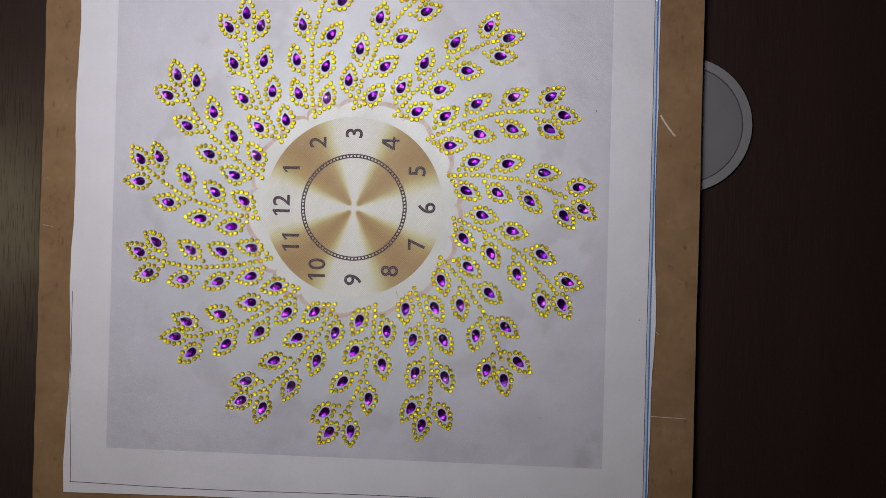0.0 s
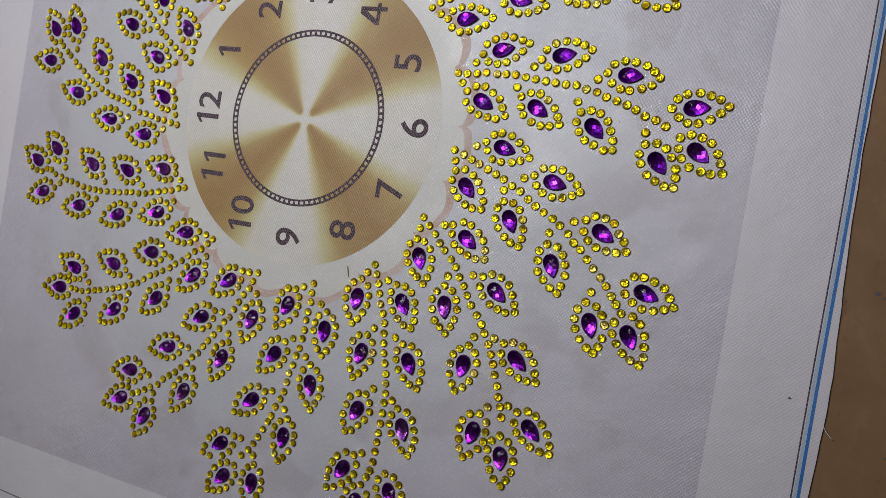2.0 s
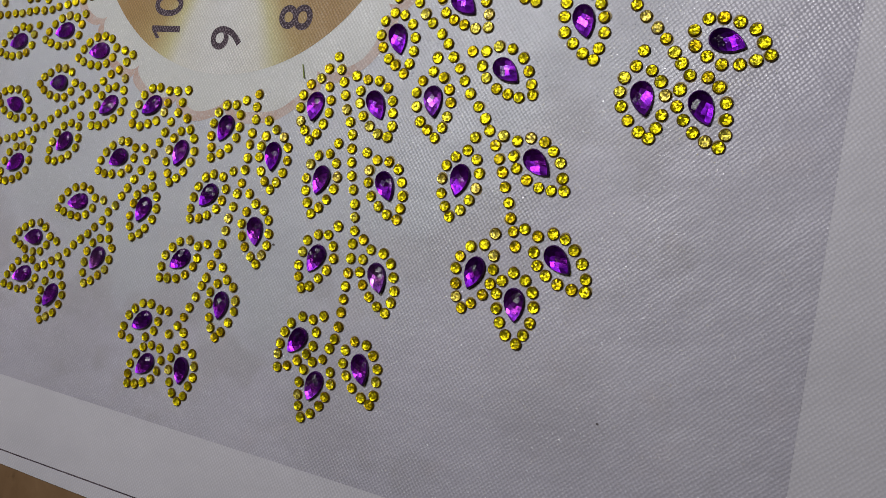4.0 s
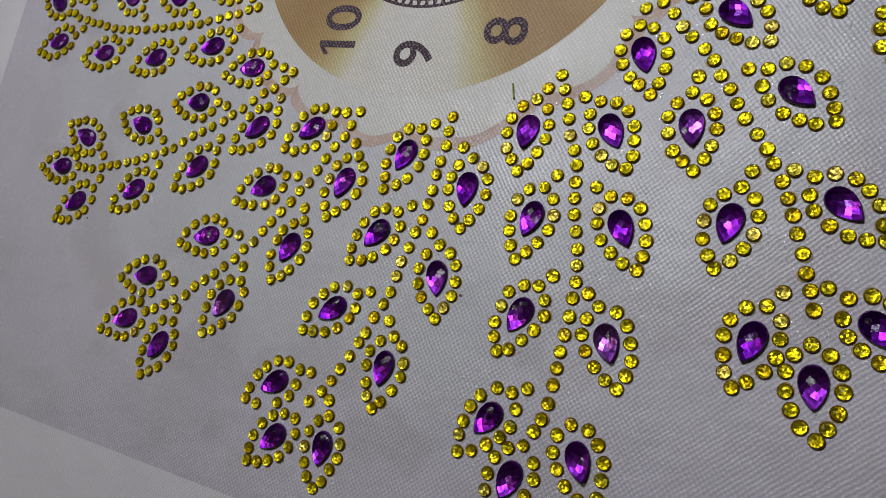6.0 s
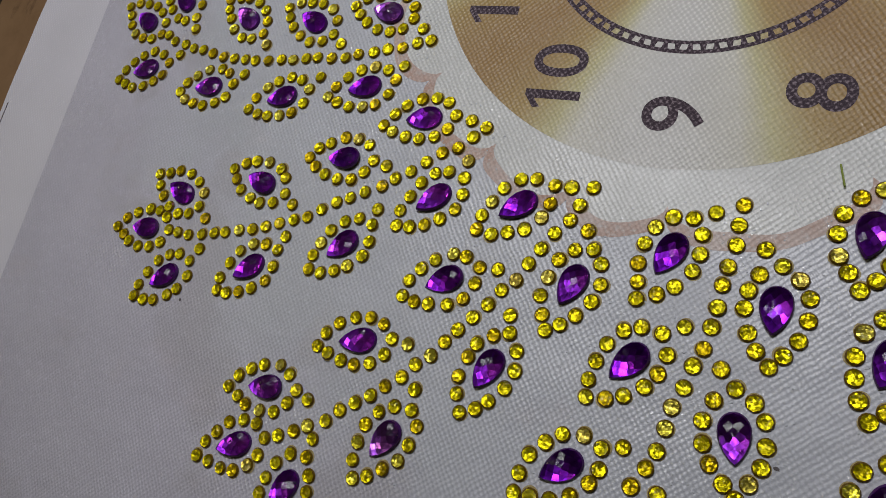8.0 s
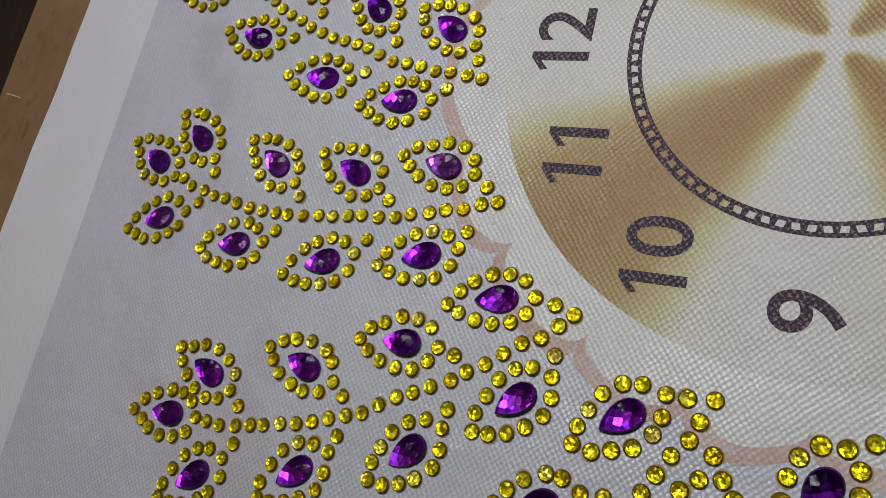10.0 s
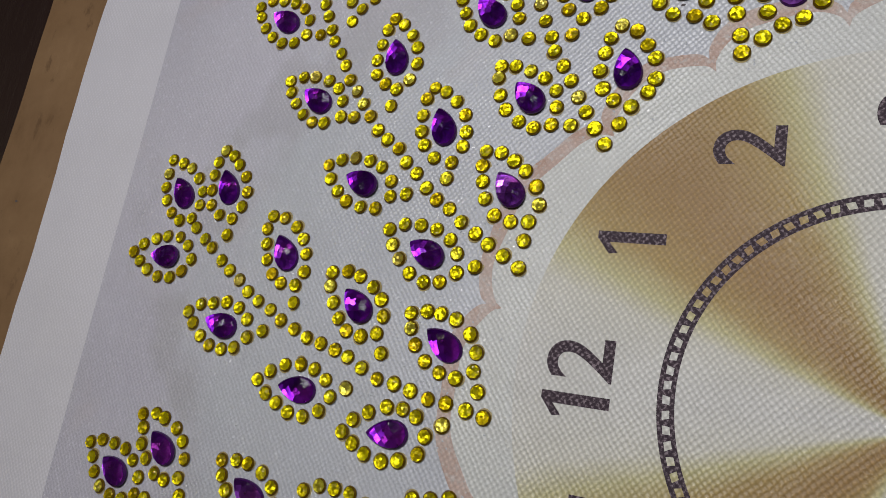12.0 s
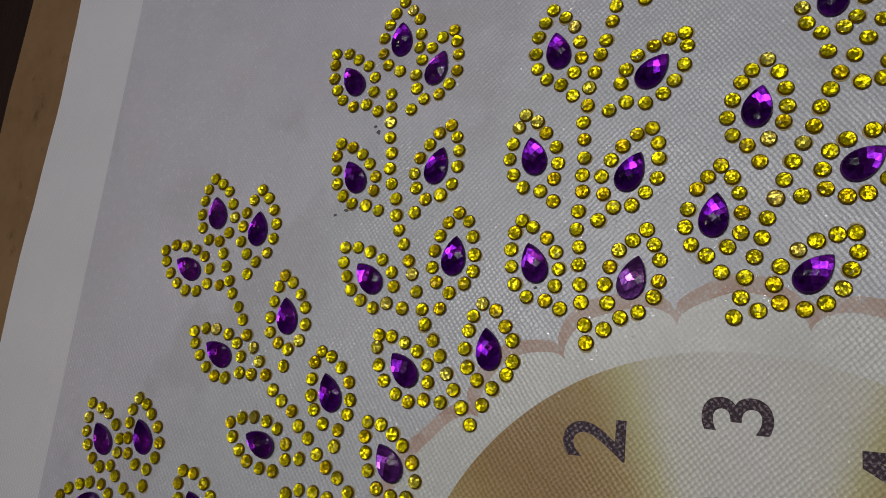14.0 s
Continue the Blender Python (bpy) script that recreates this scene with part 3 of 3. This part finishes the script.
# ---- gems ----
def stone_mesh(seed):
    """A low flat-backed round stone with a faceted crown."""
    rng = random.Random(seed)
    bm = bmesh.new()

    def loop(r, z, n, shift, jit):
        return [bm.verts.new((r * MM * (1 + rng.uniform(-jit, jit)) * math.cos(2 * math.pi * (k + shift) / n), r * MM * (1 + rng.uniform(-jit, jit)) * math.sin(2 * math.pi * (k + shift) / n), (z + rng.uniform(-jit, jit)) * MM)) for k in range(n)]

    a, b = loop(1.15, 0.0, 16, 0, 0.0), loop(1.20, 0.22, 16, 0, 0.012)
    c, d = loop(1.03, 0.48, 8, 0.25, 0.03), loop(0.62, 0.72, 8, 0.75, 0.03)
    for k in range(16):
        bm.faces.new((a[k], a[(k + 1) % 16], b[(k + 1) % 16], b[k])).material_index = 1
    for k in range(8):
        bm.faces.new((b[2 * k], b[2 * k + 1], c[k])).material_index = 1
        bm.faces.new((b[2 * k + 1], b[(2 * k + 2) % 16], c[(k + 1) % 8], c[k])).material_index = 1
        bm.faces.new((c[k], c[(k + 1) % 8], d[k])).smooth = True
        bm.faces.new((c[(k + 1) % 8], d[(k + 1) % 8], d[k])).smooth = True
    top = bm.verts.new((0.06 * MM, 0.04 * MM, 0.78 * MM))
    for k in range(8):
        bm.faces.new((d[k], d[(k + 1) % 8], top)).smooth = True
    bm.faces.new(a[::-1])
    bmesh.ops.recalc_face_normals(bm, faces=bm.faces[:])
    # light through the stone, painted as an amber dot that shows round its foot
    ox, oy = rng.uniform(-0.25, 0.25), rng.uniform(-0.25, 0.25)
    dot = bm.faces.new([bm.verts.new(((ox + 1.2 * math.cos(k * math.pi / 8)) * MM, (oy + 1.2 * math.sin(k * math.pi / 8)) * MM, 0.01 * MM)) for k in range(16)])
    dot.material_index = 2
    return mesh_of("rhinestone", bm, stone_m, shaded_amber_m, amber_spill_m)


def drop_mesh(seed):
    """A flat-backed pear-shaped stone, its point towards +x, its dome cut in a checkerboard of lozenges."""
    rng = random.Random(seed)
    bm = bmesh.new()
    N = 14

    def outline(s, z, cx, jit, shift=0.0, n=N):
        vs = []
        for k in range(n):
            t = 2 * math.pi * (k + shift) / n
            x = 3.35 * math.cos(t)
            y = 2.5 * math.sin(t) * abs(math.sin(t / 2)) ** 0.62
            vs.append(bm.verts.new(((cx + (x - cx) * s + rng.uniform(-jit, jit)) * MM, (y * s + rng.uniform(-jit, jit)) * MM, (z + rng.uniform(-jit, jit)) * MM)))
        return vs

    foot, girdle = outline(0.97, 0.0, -0.6, 0, n=2 * N), outline(1.0, 0.36, -0.6, 0, n=2 * N)
    for k in range(2 * N):
        n = (k + 1) % (2 * N)
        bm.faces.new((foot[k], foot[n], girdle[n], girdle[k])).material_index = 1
    rows = [outline(0.93, 0.74, -0.6, 0.0), outline(0.75, 1.10, -0.7, 0.03, 0.5), outline(0.52, 1.38, -0.8, 0.04), outline(0.28, 1.54, -0.85, 0.03, 0.5)]
    one, two, three, four = rows
    for k in range(N):
        n = (k + 1) % N
        # the lowest facets carry the painted shade too
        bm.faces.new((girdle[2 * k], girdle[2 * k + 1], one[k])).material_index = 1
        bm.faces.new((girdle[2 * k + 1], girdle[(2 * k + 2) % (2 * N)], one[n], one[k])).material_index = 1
        for f in ((one[k], one[n], two[k]), (one[k], two[k], three[k], two[k - 1]), (two[k], three[n], four[k], three[k]), (three[k], four[k], four[k - 1])):
            bm.faces.new(f).smooth = True
    # crosswise strips over the small table
    for k in range(N // 2):
        ring = (four[k], four[(k + 1) % N], four[N - 2 - k], four[(N - 1 - k) % N])
        ring = [v for i, v in enumerate(ring) if v not in ring[:i]]
        if len(ring) > 2:
            bm.faces.new(ring).smooth = True
    bm.faces.new(foot[::-1])
    bmesh.ops.recalc_face_normals(bm, faces=bm.faces[:])
    return mesh_of("drop_gem", bm, drop_m, shaded_violet_m)


STONES = [stone_mesh(k) for k in range(6)]
DROPS = [drop_mesh(k) for k in range(4)]
# one spray: drop centres in mm and the way each leaf points, in degrees
LEAVES = [(27.1, -51.7, -95), (42.3, -50.3, -60), (31.4, -67.1, -104), (47.3, -66.9, -60), (32.7, -83.9, -118), (48.7, -85.8, -71),
          (31.1, -102.3, -124), (37.3, -110.5, -107), (47.7, -104.7, -65)]
STEM = [(31.3, -40.6), (33.5, -46.0), (35.4, -51.7), (37.4, -57.0), (38.4, -62.7), (39.6, -68.7), (41.2, -74.6), (41.5, -81.0), (41.5, -86.7), (41.2, -92.3), (40.7, -98.5), (39.4, -103.4)]
RING = [(7.4, 0.1), (5.6, 1.7), (3.3, 2.95), (0.6, 3.75), (-2.2, 3.65), (-4.6, 2.4), (-6.1, 0.0), (-4.6, -2.4), (-2.2, -3.65), (0.6, -3.75), (3.3, -2.95), (5.6, -1.7)]
# how far each hand-laid spray strays from its even place, in mm
STRAY = [(0.3, -0.1), (0.1, 0.1), (0.1, 0.4), (0.1, 0.7), (0.1, 0.7), (-0.1, 0.2), (0.0, 0.3), (0.0, 0.0), (0.0, -0.4), (0.4, 0.2), (0.5, -0.2), (0.4, 0.2), (0.0, 0.2), (-0.5, -0.25), (-0.35, -0.3)]
SPACING = 2.9


def along(points, step):
    """Evenly spaced points along a polyline."""
    pts, left = [Vector(points[0])], step
    for a, b in zip(points, points[1:]):
        a, b = Vector(a), Vector(b)
        length = (b - a).length
        at = left
        while at <= length:
            pts.append(a.lerp(b, at / length))
            at += step
        left = at - length
    return pts


def gem_spray(k):
    rng = random.Random(100 + k)
    spray = new("gem_spray")
    # the sprays follow one another clockwise round the dial
    spray.matrix_world = pose(0.56 * MM, 0.43 * MM, 0.08 * MM, 0, 0, -24 * k) @ Matrix.Translation((STRAY[k][0] * MM, STRAY[k][1] * MM, 0))
    placed, drops = [], []
    for x, y, turn in LEAVES:
        cx, cy, ct = x + rng.gauss(0, 0.15), y + rng.gauss(0, 0.15), turn + rng.gauss(0, 3.0)
        gem = new("drop_gem", DROPS[rng.randrange(4)])
        gem.parent = spray
        gem.matrix_basis = pose(cx * MM, cy * MM, 0, rng.gauss(0, 3.0), rng.gauss(0, 3.0), ct)
        drops.append((Vector((cx, cy)), radians(ct)))

    def free(p, gap):
        return all((p - q).length > gap for q in placed)

    def clear(p):
        for c, a in drops:
            d = p - c
            u, v = d.x * math.cos(a) + d.y * math.sin(a), -d.x * math.sin(a) + d.y * math.cos(a)
            if ((u + 0.5) / 4.9) ** 2 + (v / 3.2) ** 2 < 1 and u < 4.2:
                return False
        return True

    for c, a in drops:
        e = Vector((math.cos(a), math.sin(a)))
        f = Vector((-e.y, e.x))
        for u, v in RING:
            p = c + e * (u + rng.gauss(0, 0.14)) + f * (v + rng.gauss(0, 0.13))
            if free(p, 1.95) and clear(p):
                placed.append(p)
    for p in along(STEM, SPACING):
        p = p + Vector((rng.gauss(0, 0.14), rng.gauss(0, 0.14)))
        if free(p, 2.2) and clear(p):
            placed.append(p)
    stem = [Vector(p) for p in along(STEM, 0.5)]
    for c, a in drops:
        e = Vector((math.cos(a), math.sin(a)))
        base = c - e * 6.1
        root = min(stem, key=lambda q: (q - (c - e * 10.5)).length)
        for p in along([base, root], SPACING)[1:]:
            if free(p, 2.3) and clear(p):
                placed.append(p)
    for p in placed:
        stone = new("rhinestone", STONES[rng.randrange(6)])
        stone.parent = spray
        s = 0.965 + rng.gauss(0, 0.02)
        stone.matrix_basis = pose(p.x * MM, p.y * MM, 0, rng.gauss(0, 2.5), rng.gauss(0, 2.5), rng.uniform(0, 360)) @ Matrix.Diagonal((s, s, 1, 1))
    return tagged(spray, "leafy spray of yellow rhinestones round purple drop gems", "gem spray", "gem sprays round the clock dial")


def glue_beads(sprays, count):
    """Tiny beads of clear glue, added for white glints on the weave between the stones."""
    rng = random.Random(77)
    verts, faces = [], []
    spots = [child.matrix_basis.translation.copy() for child in sprays[0].children if child.name.startswith("rhinestone")]
    for spray in sprays:
        for n in range(count):
            at = rng.choice(spots)
            reach, way = rng.uniform(1.4, 1.0 + rng.uniform(0.8, 7.0)) * MM, rng.uniform(0, 2 * math.pi)
            c = spray.matrix_world @ Vector((at.x + reach * math.cos(way), at.y + reach * math.sin(way), 0))
            if c.xy.length < 48 * MM:
                continue
            r, long, turn = rng.uniform(0.06, 0.15) * MM, rng.uniform(1.0, 2.2), rng.uniform(0, math.pi)
            base = len(verts)
            for size, z in ((1.0, 0.02), (0.55, 0.06)):
                for i in range(5):
                    t = 2 * math.pi * i / 5
                    u, v = size * r * long * math.cos(t), size * r * math.sin(t)
                    verts.append((c.x + u * math.cos(turn) - v * math.sin(turn), c.y + u * math.sin(turn) + v * math.cos(turn), (0.05 + z) * MM + size * 0.01 * MM * rng.uniform(-1, 1)))
            faces += [(base + i, base + (i + 1) % 5, base + 5 + (i + 1) % 5, base + 5 + i) for i in range(5)] + [tuple(base + 5 + i for i in range(5))]
    me = bpy.data.meshes.new("glue_bead")
    me.from_pydata(verts, [], faces)
    me.materials.append(glint_m)
    ob = new("glue_bead", me)
    ob.parent = canvas
    return tagged(ob, "tiny beads of clear glue added for glints", kind="stuff")


sprays = [gem_spray(k) for k in range(15)]
bpy.context.view_layer.update()
glue_beads(sprays, 420)
